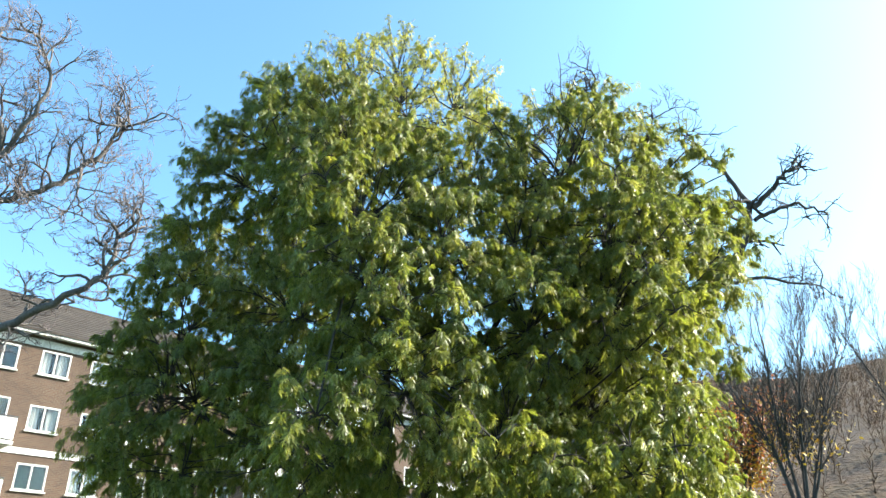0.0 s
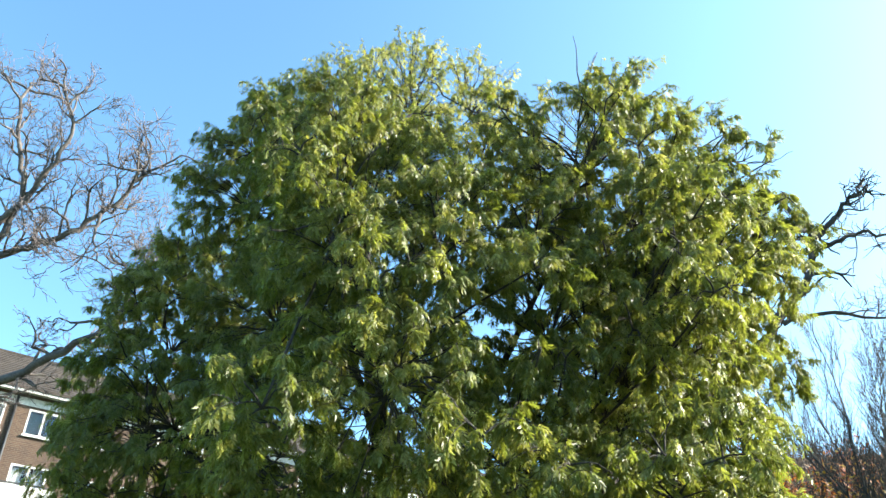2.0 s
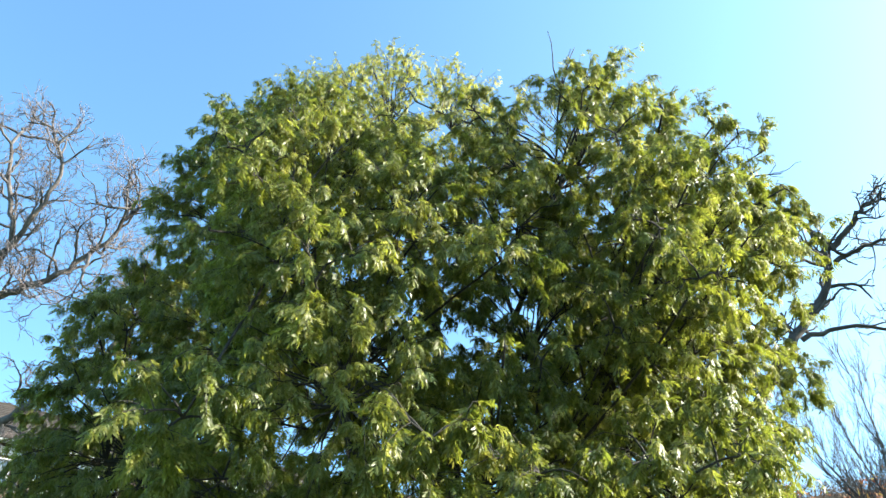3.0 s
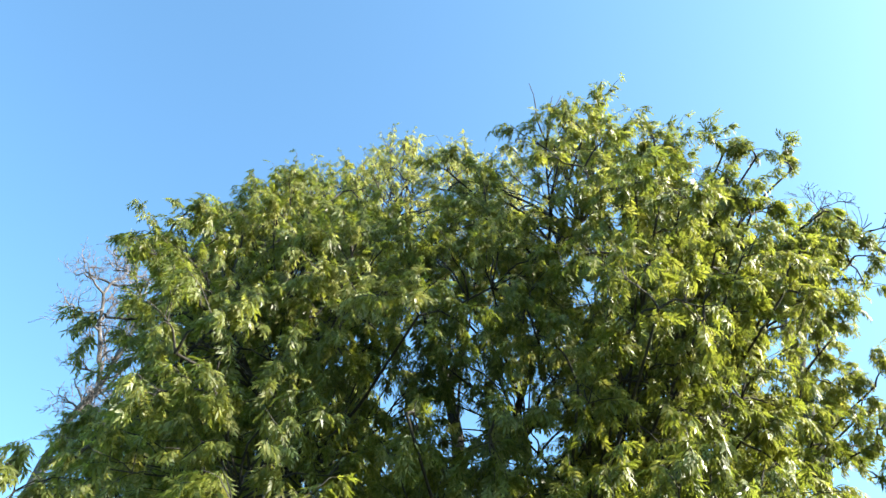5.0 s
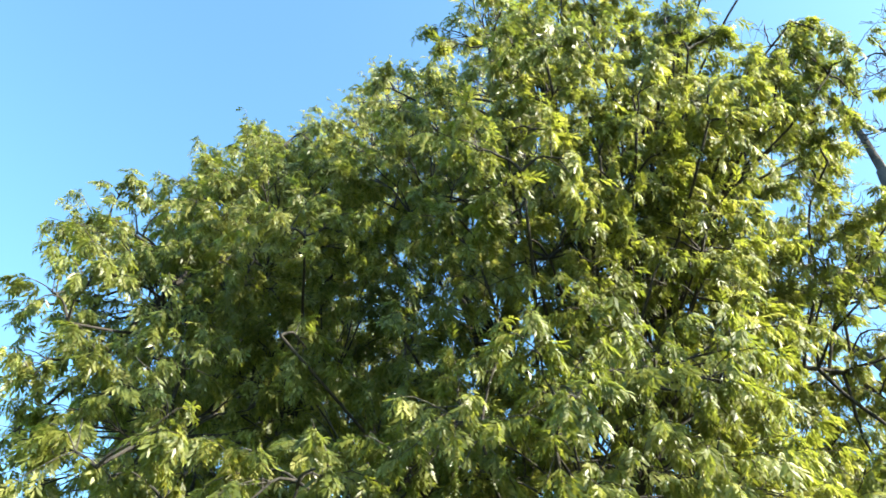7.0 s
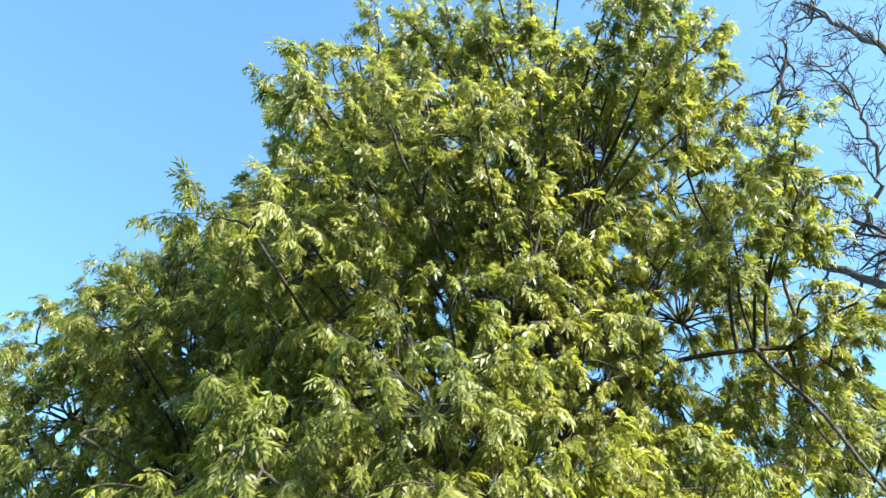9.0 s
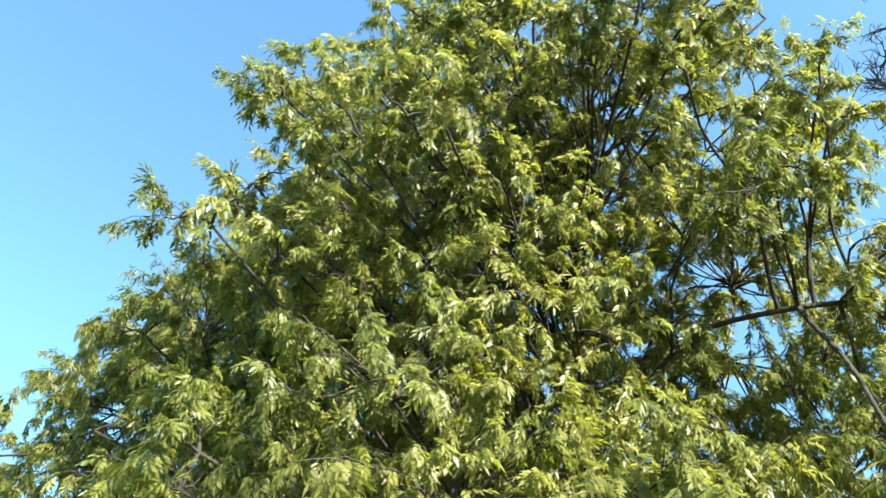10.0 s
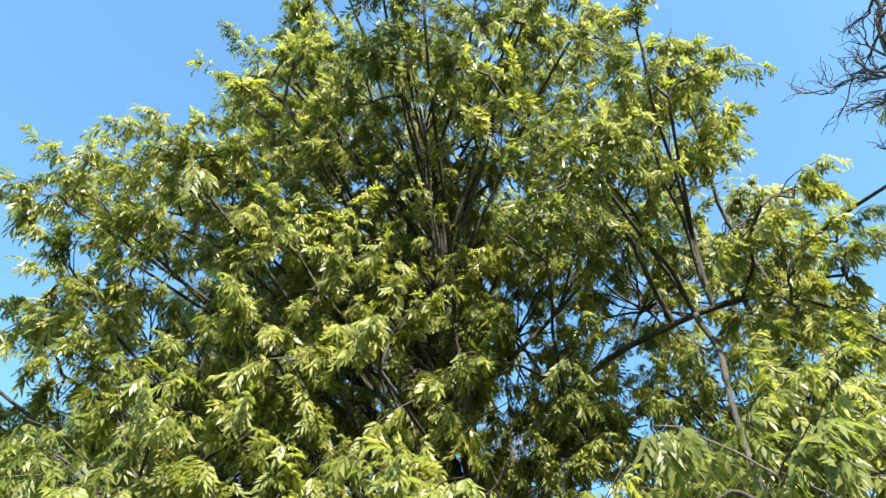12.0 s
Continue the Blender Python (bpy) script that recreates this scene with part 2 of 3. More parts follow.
def block_of_flats():
    turn = 45.5
    block = thing("apartment_building", (-17.3, 35.0, -0.65), "red-brown brick block of flats with white windows and balconies", "apartment building", turn=turn)
    s0, s1, deep, top = -16.0, 30.0, 9.0, 13.75
    cols = [-15.0 + 2.27 * k + 0.61 for k in range(20) if -15.0 + 2.27 * k + 0.61 < s1 - 1]
    openings = []
    for row, z in enumerate(ROW_Z):
        for k, s in enumerate(cols):
            balcony = row in (1, 2, 3) and k % 6 == 5
            w, h, zc = (1.5, 2.0, z - 0.28) if balcony else (1.32, 1.12, z)
            openings.append((s, zc, w, h, balcony))
    # front wall as strips round the openings
    spans = []
    edges = sorted(set([s0, s1] + [o[0] - o[2] / 2 for o in openings] + [o[0] + o[2] / 2 for o in openings]))
    for a, b in zip(edges, edges[1:]):
        mid = (a + b) / 2
        holes = sorted((o[1] - o[3] / 2, o[1] + o[3] / 2) for o in openings if o[0] - o[2] / 2 < mid < o[0] + o[2] / 2)
        low = 0.0
        for z0, z1 in holes:
            spans.append((a, b, 0.0, 0.3, low, z0))
            low = z1
        spans.append((a, b, 0.0, 0.3, low, top))
    spans += [(s0, s0 + 0.3, 0.3, deep, 0, top), (s1 - 0.3, s1, 0.3, deep, 0, top), (s0 + 0.3, s1 - 0.3, deep - 0.3, deep, 0, top)]
    part("wall", boxes("wall", BRICK, *spans), block)
    # one dark sheet behind the facade, its colour standing in for indoor shade
    part("room_shade_sheet", boxes("room_shade_sheet", ROOM_SHADE, (s0 + 0.31, s1 - 0.31, 1.6, 1.7, 0, top - 0.02)), block, "near-black sheet painting the shade of rooms behind the windows")
    for k, (s, z, w, h, balcony) in enumerate(openings):
        window_unit(block, s, z, w, h, 2, k % 3 != 1)
        if balcony:
            bal = new("balcony")
            bal.parent = block
            bal.location = (s - 0.2, 0, z - h / 2)
            part("floor_slab", boxes("floor_slab", WHITE, (-1.15, 1.15, -1.05, -0.004, -0.16, 0.0), bevel=0.01), bal)
            part("panel", boxes("panel", WHITE, (-1.12, 1.12, -1.03, -0.98, 0.06, 0.95)), bal, "white balcony panel")
            for x in (-1.12, 1.08):
                part("side_panel", boxes("side_panel", WHITE, (x, x + 0.04, -0.975, -0.004, 0.06, 0.95)), bal)
            part("rail", boxes("rail", DARK_METAL, (-1.15, 1.15, -1.05, -0.97, 0.99, 1.04)), bal, "dark handrail")
            for x in (-1.1, 0.0, 1.1):
                part("post", boxes("post", DARK_METAL, (x - 0.02, x + 0.02, -1.02, -0.99, 0.0, 0.99)), bal)
    part("string_course", boxes("string_course", WHITE, (s0, s1, -0.05, -0.004, 8.42, 8.68)), block, "white band between storeys")
    part("lintel_band", boxes("lintel_band", WHITE, (s0, s1, -0.04, -0.004, 13.22, 13.55)), block, "white band under the eaves")
    part("fascia", boxes("fascia", WHITE, (s0 - 0.4, s1 + 0.4, -0.55, -0.50, 13.62, 13.85), bevel=0.01), block)
    part("soffit", boxes("soffit", WHITE, (s0 - 0.4, s1 + 0.4, -0.49, -0.02, 13.70, 13.76)), block)
    bm = bmesh.new()
    courses, ridge_y, ridge_z = 16, deep / 2, 16.9
    profile = [(-0.6, 13.74)]
    for i in range(courses):
        y0, z0 = -0.6 + (ridge_y + 0.6) * i / courses, 13.80 + (ridge_z - 13.80) * i / courses
        y1, z1 = -0.6 + (ridge_y + 0.6) * (i + 1) / courses, 13.80 + (ridge_z - 13.80) * (i + 1) / courses
        profile += [(y0, z0 + 0.06), (y1, z1 + 0.01)]
    profile += [(ridge_y, ridge_z + 0.14), (ridge_y + 0.25, ridge_z + 0.10), (deep + 0.6, 13.8), (deep + 0.6, 13.74)]
    ends = [[bm.verts.new((x, y, z)) for y, z in profile] for x in (s0 - 0.4, s1 + 0.4)]
    for k in range(len(profile)):
        k2 = (k + 1) % len(profile)
        bm.faces.new((ends[0][k], ends[0][k2], ends[1][k2], ends[1][k]))
    bm.faces.new(ends[0])
    bm.faces.new(ends[1][::-1])
    bmesh.ops.recalc_face_normals(bm, faces=bm.faces)
    part("roof", bm_mesh("roof", bm, ROOF), block, "brown tiled pitched roof")
    for s in (-4.3, 14.4, 27.0):
        t = Tubes()
        t.add([Vector((s, -0.09, z)) for z in (0.9, 5, 9, 13.6)], [0.055] * 4, 10)
        part("drainpipe", t.mesh("drainpipe", DARK_METAL), block, "dark drainpipe")
    return block


block_of_flats()


# ---- bare trees ----
def grow(t, twigs, start, way, length, radius, depth, rng, spread=0.7, lift=0.25, kink=0.25, fine=0.006, shrink=0.72):
    """Boughs that fork again and again, ending in fine twigs."""
    steps = 5
    line, p, d = [start.copy()], start.copy(), way.normalized()
    for i in range(steps):
        d = (d + Vector((rng.gauss(0, kink), rng.gauss(0, kink), rng.gauss(0, kink) + lift * 0.3))).normalized()
        p = p + d * length / steps
        line.append(p.copy())
    end = max(fine, radius * 0.62)
    (t if depth > 1 else twigs).add(line, taper(line, radius, end), 6 if depth > 1 else 3)
    if depth == 0:
        return
    for k in range(rng.choice((2, 3, 3)) + (1 if depth <= 2 else 0)):
        at = rng.randint(2, steps)
        side = Vector((rng.gauss(0, 1), rng.gauss(0, 1), rng.gauss(0, 1)))
        side = (side - d * side.dot(d)).normalized()
        w = (d + side * spread * rng.uniform(0.6, 1.4) + Vector((0, 0, lift))).normalized()
        r = max(fine, radius * rng.uniform(0.42, 0.6))
        grow(t, twigs, line[at], w, length * shrink * rng.uniform(0.75, 1.15), r, depth - 1, rng, spread, lift, kink, fine, shrink)


def smoothed(points, per=5, rounds=2):
    pts = [Vector(p) for p in points]
    line = []
    for p, q in zip(pts, pts[1:]):
        line += [p.lerp(q, i / per) for i in range(per)]
    line.append(pts[-1])
    for _ in range(rounds):
        line = [line[0]] + [(line[i - 1] + line[i] * 2 + line[i + 1]) / 4 for i in range(1, len(line) - 1)] + [line[-1]]
    return line


def bare_tree(name, foot, label, bark, twig, trunk_points, r0, limbs, seed, reach=1.0, lift=0.18, fine=0.006):
    """limbs: (bends, radius, depth of forking)."""
    rng = random.Random(seed)
    tree = thing(name, foot, label, "tree")
    base = Vector(foot)
    t = Tubes()
    line = smoothed([Vector(p) - base for p in trunk_points])
    n = len(line) - 1
    t.add(line, [r0 * (1 - 0.55 * i / n) * (1.5 if i == 0 else 1) for i in range(n + 1)], 12)
    part("trunk", t.mesh("trunk", bark), tree)
    tw = Tubes()
    for points, radius, depth in limbs:
        t = Tubes()
        l = smoothed([Vector(p) - base for p in points])
        l = [l[0]] + [p + Vector((rng.gauss(0, 0.04), rng.gauss(0, 0.04), rng.gauss(0, 0.04))) for p in l[1:]]
        t.add(l, taper(l, radius, radius * 0.35), 8)
        for i in range(4, len(l)):
            for k in range(1 if i < len(l) - 1 else 3):
                d = (l[i] - l[i - 1]).normalized()
                side = Vector((rng.gauss(0, 1), rng.gauss(0, 1), rng.gauss(0, 0.7) + 0.25)).normalized()
                grow(t, tw, l[i], d * 0.7 + side, rng.uniform(0.8, 1.5) * reach, max(0.018, radius * 0.32), depth, rng, 0.8, lift, 0.3, fine)
        part("limb", t.mesh("limb", bark), tree)
    part("twig_mass", tw.mesh("twig_mass", twig), tree, kind="stuff")
    return tree


bare_tree("bare_tree", (-13.5, 17.0, land(-13.5, 17)), "leafless pale-barked tree with knotted spreading limbs", PALE_BARK, PALE_TWIG,
          [(-13.5, 17, 0.2), (-13.2, 17, 5), (-12.7, 17, 8), (-12.2, 16.8, 10.5)], 0.30,
          [([(-12.2, 16.8, 10.3), (-11.0, 16.7, 10.9), (-10.3, 16.7, 11.0), (-9.1, 16.7, 11.8), (-8.5, 16.7, 12.5), (-8.2, 16.6, 13.0)], 0.11, 3),
           ([(-9.1, 16.7, 11.8), (-8.9, 16.4, 11.0), (-8.6, 16.3, 10.3)], 0.05, 3),
           ([(-8.0, 16.7, 8.8), (-7.4, 16.6, 9.6), (-7.3, 16.5, 10.6)], 0.05, 3),
           ([(-12.2, 16.8, 10.5), (-11.3, 16.6, 11.4), (-11.1, 16.5, 12.6), (-11.8, 16.4, 14.0), (-11.9, 16.2, 15.6)], 0.11, 3),
           ([(-12.7, 17.0, 7.0), (-10.2, 16.8, 7.6), (-8.7, 16.7, 8.4), (-7.9, 16.7, 8.8), (-7.8, 16.6, 9.8)], 0.13, 3),
           ([(-12.2, 16.8, 10.6), (-10.6, 16.2, 12.4), (-9.9, 15.9, 13.8), (-10.3, 15.6, 15.0)], 0.09, 3)], 5, 0.78, 0.12)
bare_tree("bare_tree", (4.0, 19.5, land(4, 19.5)), "leafless dark tree with a long crooked limb", DARK_BARK, DARK_BARK,
          [(4.0, 19.5, 0.2), (4.1, 19.5, 3.5), (4.4, 19.5, 6.0), (5.0, 19.6, 9.5), (5.2, 19.5, 12.5)], 0.30,
          [([(4.35, 19.5, 5.6), (6.1, 19.5, 8.1), (7.5, 19.6, 10.0), (8.5, 19.4, 11.2), (8.75, 19.3, 12.4)], 0.19, 1),
           ([(8.8, 19.3, 12.2), (9.4, 19.0, 12.7), (9.8, 18.9, 13.2), (10.0, 18.8, 13.4)], 0.09, 1),
           ([(8.75, 19.3, 12.3), (8.2, 19.4, 13.4), (7.5, 19.5, 14.6), (7.1, 19.5, 15.0)], 0.08, 1),
           ([(8.8, 19.3, 11.8), (9.6, 19.3, 12.3), (10.2, 19.3, 12.3), (10.9, 19.3, 12.0)], 0.07, 1),
           ([(7.6, 19.6, 9.9), (8.8, 19.4, 10.1), (10.2, 19.3, 9.8)], 0.07, 2),
           ([(5.2, 19.5, 12.3), (5.1, 19.4, 14.3), (4.5, 19.4, 16.4)], 0.10, 3),
           ([(4.9, 19.55, 9.0), (4.2, 19.5, 9.8), (3.5, 19.5, 10.1), (3.2, 19.5, 11.0)], 0.10, 2),
           ([(5.1, 19.55, 11.0), (5.9, 19.4, 13.2), (6.3, 19.4, 15.2)], 0.08, 3),
           ([(4.5, 19.5, 7.0), (3.6, 19.5, 8.7), (2.6, 19.5, 10.1), (1.8, 19.5, 11.2), (2.2, 19.5, 12.3), (2.4, 19.5, 13.3), (2.5, 19.5, 14.1), (3.2, 19.5, 15.2), (3.6, 19.5, 15.9)], 0.10, 2),
           ([(2.5, 19.5, 14.0), (2.0, 19.5, 14.7), (1.5, 19.5, 15.1)], 0.035, 1),
           ([(3.2, 19.5, 10.9), (3.8, 19.5, 11.6), (4.1, 19.5, 12.8), (4.2, 19.5, 13.9), (4.0, 19.5, 15.0)], 0.05, 2)], 9, 0.55, 0.12)


def fan_tree(name, place, label, stems, height, seed, leaves=None, count=0, leaf_zone=(0.25, 0.5), second=None):
    """Several slim stems from one foot, fanning upward."""
    rng = random.Random(seed)
    tree = thing(name, place, label, "tree")
    tw = Tubes()
    ends = []
    for k in range(stems):
        a = math.tau * k / stems + rng.uniform(-0.3, 0.3)
        top = Vector((math.cos(a) * rng.uniform(0.24, 0.48) * height, math.sin(a) * rng.uniform(0.1, 0.35) * height, height * rng.uniform(0.8, 1.0)))
        t = Tubes()
        l = bent(Vector((math.cos(a) * 0.12, math.sin(a) * 0.12, 0)), top, (top.x * -0.12, top.y * -0.12, 0), rng, 12, 0.025)
        t.add(l, taper(l, 0.068, 0.010), 7)
        for i in range(3, len(l)):
            for j in range(3):
                d = (l[i] - l[i - 1]).normalized()
                side = Vector((rng.gauss(0, 1), rng.gauss(0, 1), 0.2)).normalized()
                grow(t, tw, l[i], d + side * 0.65, height * rng.uniform(0.08, 0.17), 0.03 * (1 - i / 16), 2, rng, 0.45, 0.35, 0.12, 0.006, 0.7)
            ends.append(l[i])
        part("stem", t.mesh("stem", DARK_BARK), tree)
    part("twig_mass", tw.mesh("twig_mass", TWIG), tree, kind="stuff")
    if leaves:
        lo, hi = leaf_zone
        spots = [p for p in ends if lo * height < p.z < hi * height] or ends
        v, f = [], []
        for k in range(count):
            c = rng.choice(spots) + Vector((rng.gauss(0, 0.5), rng.gauss(0, 0.5), rng.gauss(0, 0.3)))
            u = Vector((rng.gauss(0, 1), rng.gauss(0, 1), rng.gauss(0, 1))).normalized() * 0.10
            w = u.orthogonal().normalized() * 0.06
            n = len(v)
            v += [c - u, c + w, c + u, c - w]
            f.append((n, n + 1, n + 2, n + 3))
        me = bpy.data.meshes.new("leaves")
        me.from_pydata(v, [], f)
        me.materials.append(leaves)
        if second:
            me.materials.append(second)
            me.polygons.foreach_set("material_index", [int(rng.random() > v[q[0]].z / height * 1.4 - 0.1) for q in f])
        part("leaves", me, tree, kind="stuff")
    return tree


fan_tree("bare_tree", (14.0, 31.0, land(14, 31)), "leafless many-stemmed tree with last yellow leaves", 9, 9.4, 3, LEAF_GOLD, 420, (0.25, 0.5))
fan_tree("bare_tree", (21.0, 33.5, land(21, 33.5)), "slim leafless tree with few yellow leaves", 4, 9.0, 8, LEAF_GOLD, 60, (0.3, 0.6))
fan_tree("autumn_tree", (12.8, 34.0, land(12.8, 34)), "small tree in orange and rust autumn leaf", 7, 5.4, 12, LEAF_RUST, 3200, (0.2, 1.0), LEAF_GOLD)


def hillside_wood():
    """Far leafless wood on the slope."""
    rng = random.Random(31)
    tw = Tubes()
    for k in range(2600):
        turn, r = rng.uniform(12, 46), 36 + 104 * rng.random() ** 0.7
        x, y = r * math.sin(radians(turn)), r * math.cos(radians(turn))
        h = rng.uniform(1.3, 2.6)
        foot = Vector((x, y, land(x, y) - 0.3))
        top = foot + Vector((rng.gauss(0, 0.4), rng.gauss(0, 0.4), h))
        l = bent(foot, top, (0, 0, 0), rng, 5, 0.03)
        tw.add(l, taper(l, 0.032, 0.012), 3)
        for j in range(13):
            i = rng.randint(1, 5)
            e = l[i] + Vector((rng.gauss(0, 0.2 * h), rng.gauss(0, 0.2 * h), rng.uniform(0.1, 0.33) * h))
            tl = bent(l[i], e, (0, 0, 0.1), rng, 2, 0.08)
            tw.add(tl, [0.018, 0.014, 0.009], 3)
    ob = new("bare_wood", tw.mesh("bare_wood", WOOD_TWIG))
    return tagged(ob, "grey-brown leafless wood on the far hillside", "woodland", kind="stuff")


hillside_wood()


# ---- the leafy tree ----
# rounded masses of the crown: x, y, z, radius
CROWN_TOP = [
    (-0.9, 12.1, 11.2, 0.96), (-1.6, 11.8, 10.8, 0.96), (-2.4, 12.1, 10.2, 1.32), (0.2, 11.8, 10.2, 1.06), (-0.8, 11.4, 10.0, 1.20), (-1.6, 11.0, 9.6, 1.00), (-2.7, 11.3, 9.4, 0.97),
    (-0.6, 10.6, 9.2, 0.82), (0.5, 10.3, 9.2, 0.42), (-3.3, 11.3, 9.2, 0.87), (-0.1, 10.0, 9.1, 0.46), (-1.7, 10.5, 8.8, 1.05), (-3.5, 11.9, 8.6, 1.16), (0.7, 9.5, 8.4, 0.37),
    (-2.5, 9.4, 8.3, 0.37), (-4.4, 12.6, 8.1, 0.86), (3.9, 11.6, 8.1, 0.53), (2.0, 10.5, 8.1, 1.40), (2.8, 11.9, 8.0, 1.16), (3.7, 13.0, 8.0, 0.53), (2.0, 9.4, 8.0, 0.59),
    (-1.2, 9.8, 7.8, 1.09), (3.1, 13.0, 7.8, 0.86), (2.8, 10.3, 7.8, 1.00), (-0.8, 9.7, 7.6, 0.92),
]
CROWN_UPPER = [
    (3.2, 11.1, 7.6, 0.89), (4.4, 11.6, 7.5, 0.42), (1.2, 9.7, 7.5, 0.74), (2.4, 10.8, 7.5, 1.21), (-2.2, 10.0, 7.5, 0.74), (-1.9, 8.9, 7.5, 0.42), (3.6, 10.0, 7.3, 0.42),
    (2.3, 8.9, 7.2, 0.50), (-2.8, 12.9, 7.2, 1.40), (3.7, 9.8, 7.0, 0.37), (-4.0, 11.0, 6.7, 0.72), (-1.1, 9.5, 6.7, 1.32), (2.8, 9.4, 6.7, 0.50), (4.4, 12.6, 6.7, 0.42),
    (2.8, 10.6, 6.7, 0.80), (1.2, 9.5, 6.5, 0.74), (-1.4, 8.2, 6.5, 0.50), (2.0, 12.1, 6.5, 1.07), (2.6, 13.2, 6.4, 1.21), (4.2, 12.4, 6.2, 0.50), (0.0, 8.7, 6.0, 0.78),
    (2.9, 9.8, 6.0, 0.67), (3.9, 12.2, 6.0, 0.50), (2.1, 13.4, 5.9, 1.26),
]
CROWN_MIDDLE = [
    (1.6, 9.2, 5.9, 0.37), (4.8, 14.0, 5.7, 0.37), (3.9, 13.0, 5.7, 0.37), (-2.2, 10.5, 5.7, 1.23), (0.2, 8.4, 5.6, 0.59), (2.9, 13.7, 5.6, 0.87), (-3.8, 11.0, 5.6, 1.09),
    (1.2, 10.5, 5.4, 1.35), (-0.6, 10.2, 5.4, 1.40), (-0.9, 8.4, 5.4, 0.92), (1.0, 8.2, 5.2, 0.37), (2.3, 9.5, 5.2, 0.72), (-1.1, 12.7, 5.1, 1.40), (2.0, 9.0, 4.9, 0.50),
    (2.9, 9.8, 4.8, 0.50), (0.7, 13.0, 4.8, 1.40), (-2.5, 9.8, 4.6, 0.65), (-3.6, 11.1, 4.6, 1.40), (1.3, 9.0, 4.6, 0.37), (-0.4, 7.4, 4.6, 0.42), (-4.6, 12.4, 4.6, 1.39),
    (4.0, 14.0, 4.4, 0.62), (2.8, 13.4, 4.3, 1.10), (-1.9, 9.4, 4.3, 0.72),
]
CROWN_LOW = [
    (1.0, 8.1, 4.3, 0.37), (2.0, 11.3, 4.1, 1.40), (-1.9, 12.7, 4.0, 1.40), (2.8, 9.7, 4.0, 0.74), (-0.4, 8.4, 4.0, 1.10), (0.7, 9.5, 3.6, 1.13), (-1.4, 8.6, 3.5, 0.62),
    (-1.6, 10.0, 3.5, 1.39), (3.7, 13.0, 3.5, 1.05), (2.1, 8.7, 3.5, 0.50), (-3.6, 11.0, 3.5, 1.26), (2.6, 8.7, 3.5, 0.53), (-1.2, 7.3, 3.5, 0.46), (0.4, 7.9, 3.3, 0.46),
    (0.5, 7.4, 3.3, 0.37), (1.2, 8.2, 3.3, 0.46), (2.3, 9.5, 3.3, 0.86), (-0.1, 9.4, 3.2, 0.86), (2.8, 10.0, 3.2, 0.96), (3.4, 10.8, 3.0, 0.74), (4.5, 11.9, 3.0, 0.46),
    (3.2, 11.6, 3.0, 0.94),
]
CROWN_FRONT = [
    (0.4, 11.4, 9.0, 0.80), (0.9, 10.8, 8.3, 0.70), (1.2, 10.2, 7.5, 0.70), (0.6, 10.3, 7.7, 0.70), (0.2, 9.9, 7.3, 0.60), (0.9, 11.2, 9.3, 0.60), (1.3, 10.8, 8.8, 0.50),
    (-1.4, 7.9, 6.45, 0.50), (-1.1, 7.8, 5.9, 0.50), (-1.5, 7.7, 5.4, 0.45), (-0.6, 7.7, 5.3, 0.45), (-0.4, 7.4, 4.3, 0.40), (-1.2, 8.6, 7.2, 0.40),
    (2.3, 9.6, 8.6, 0.55), (3.0, 9.5, 8.1, 0.45), (3.6, 9.8, 7.5, 0.45), (-0.4, 9.1, 8.0, 0.40), (-4.9, 11.3, 5.0, 0.60), (-4.3, 11.3, 5.6, 0.60), 
    (-4.3, 10.6, 6.3, 0.60), (-4.7, 10.7, 5.6, 0.60), (-3.7, 10.4, 6.0, 0.60), (-4.0, 10.4, 5.2, 0.60),
]
CROWN_SIDE = [
    (2.9, 8.6, 6.3, 0.45), (3.1, 9.0, 6.7, 0.45), (3.3, 9.1, 5.7, 0.45), (3.0, 9.0, 5.3, 0.45), (2.5, 8.6, 5.7, 0.45), (3.9, 10.0, 6.4, 0.50), (4.1, 10.7, 6.8, 0.50),
    (4.5, 12.4, 6.2, 0.45), (4.7, 12.2, 6.4, 0.40), (4.4, 12.7, 5.2, 0.42), (4.3, 11.3, 6.5, 0.50), (3.7, 9.5, 5.8, 0.45), (2.7, 8.4, 5.0, 0.48), (4.4, 11.7, 5.5, 0.45),
    (4.3, 10.7, 7.4, 0.50), (4.3, 11.3, 7.9, 0.50), (4.1, 12.2, 8.2, 0.50), (4.4, 11.6, 7.3, 0.50), (3.6, 9.7, 6.9, 0.45), (3.9, 13.6, 5.4, 0.50), (3.9, 13.1, 5.0, 0.45),
    (2.7, 8.9, 6.6, 0.50), (2.6, 9.1, 6.1, 0.50), (3.2, 9.5, 6.2, 0.50), (2.4, 8.9, 5.2, 0.50),
]
CROWN_HEART = [
    (4.3, 10.2, 7.9, 0.42), (4.0, 10.1, 8.1, 0.42), (3.7, 10.0, 8.2, 0.42), (4.5, 10.5, 7.5, 0.48), (4.6, 10.8, 7.0, 0.50), (4.6, 12.1, 7.4, 0.52), (4.5, 11.8, 7.8, 0.52),
    (2.8, 11.2, 6.0, 0.80), (3.2, 10.4, 5.4, 0.70), (2.3, 11.0, 5.2, 0.80), (3.3, 11.9, 5.9, 0.60), (2.9, 11.9, 5.2, 0.60), (3.2, 10.8, 4.8, 0.60), (3.1, 10.2, 4.9, 0.60),
]
LOBES = CROWN_TOP + CROWN_UPPER + CROWN_MIDDLE + CROWN_LOW + CROWN_FRONT + CROWN_SIDE + CROWN_HEART
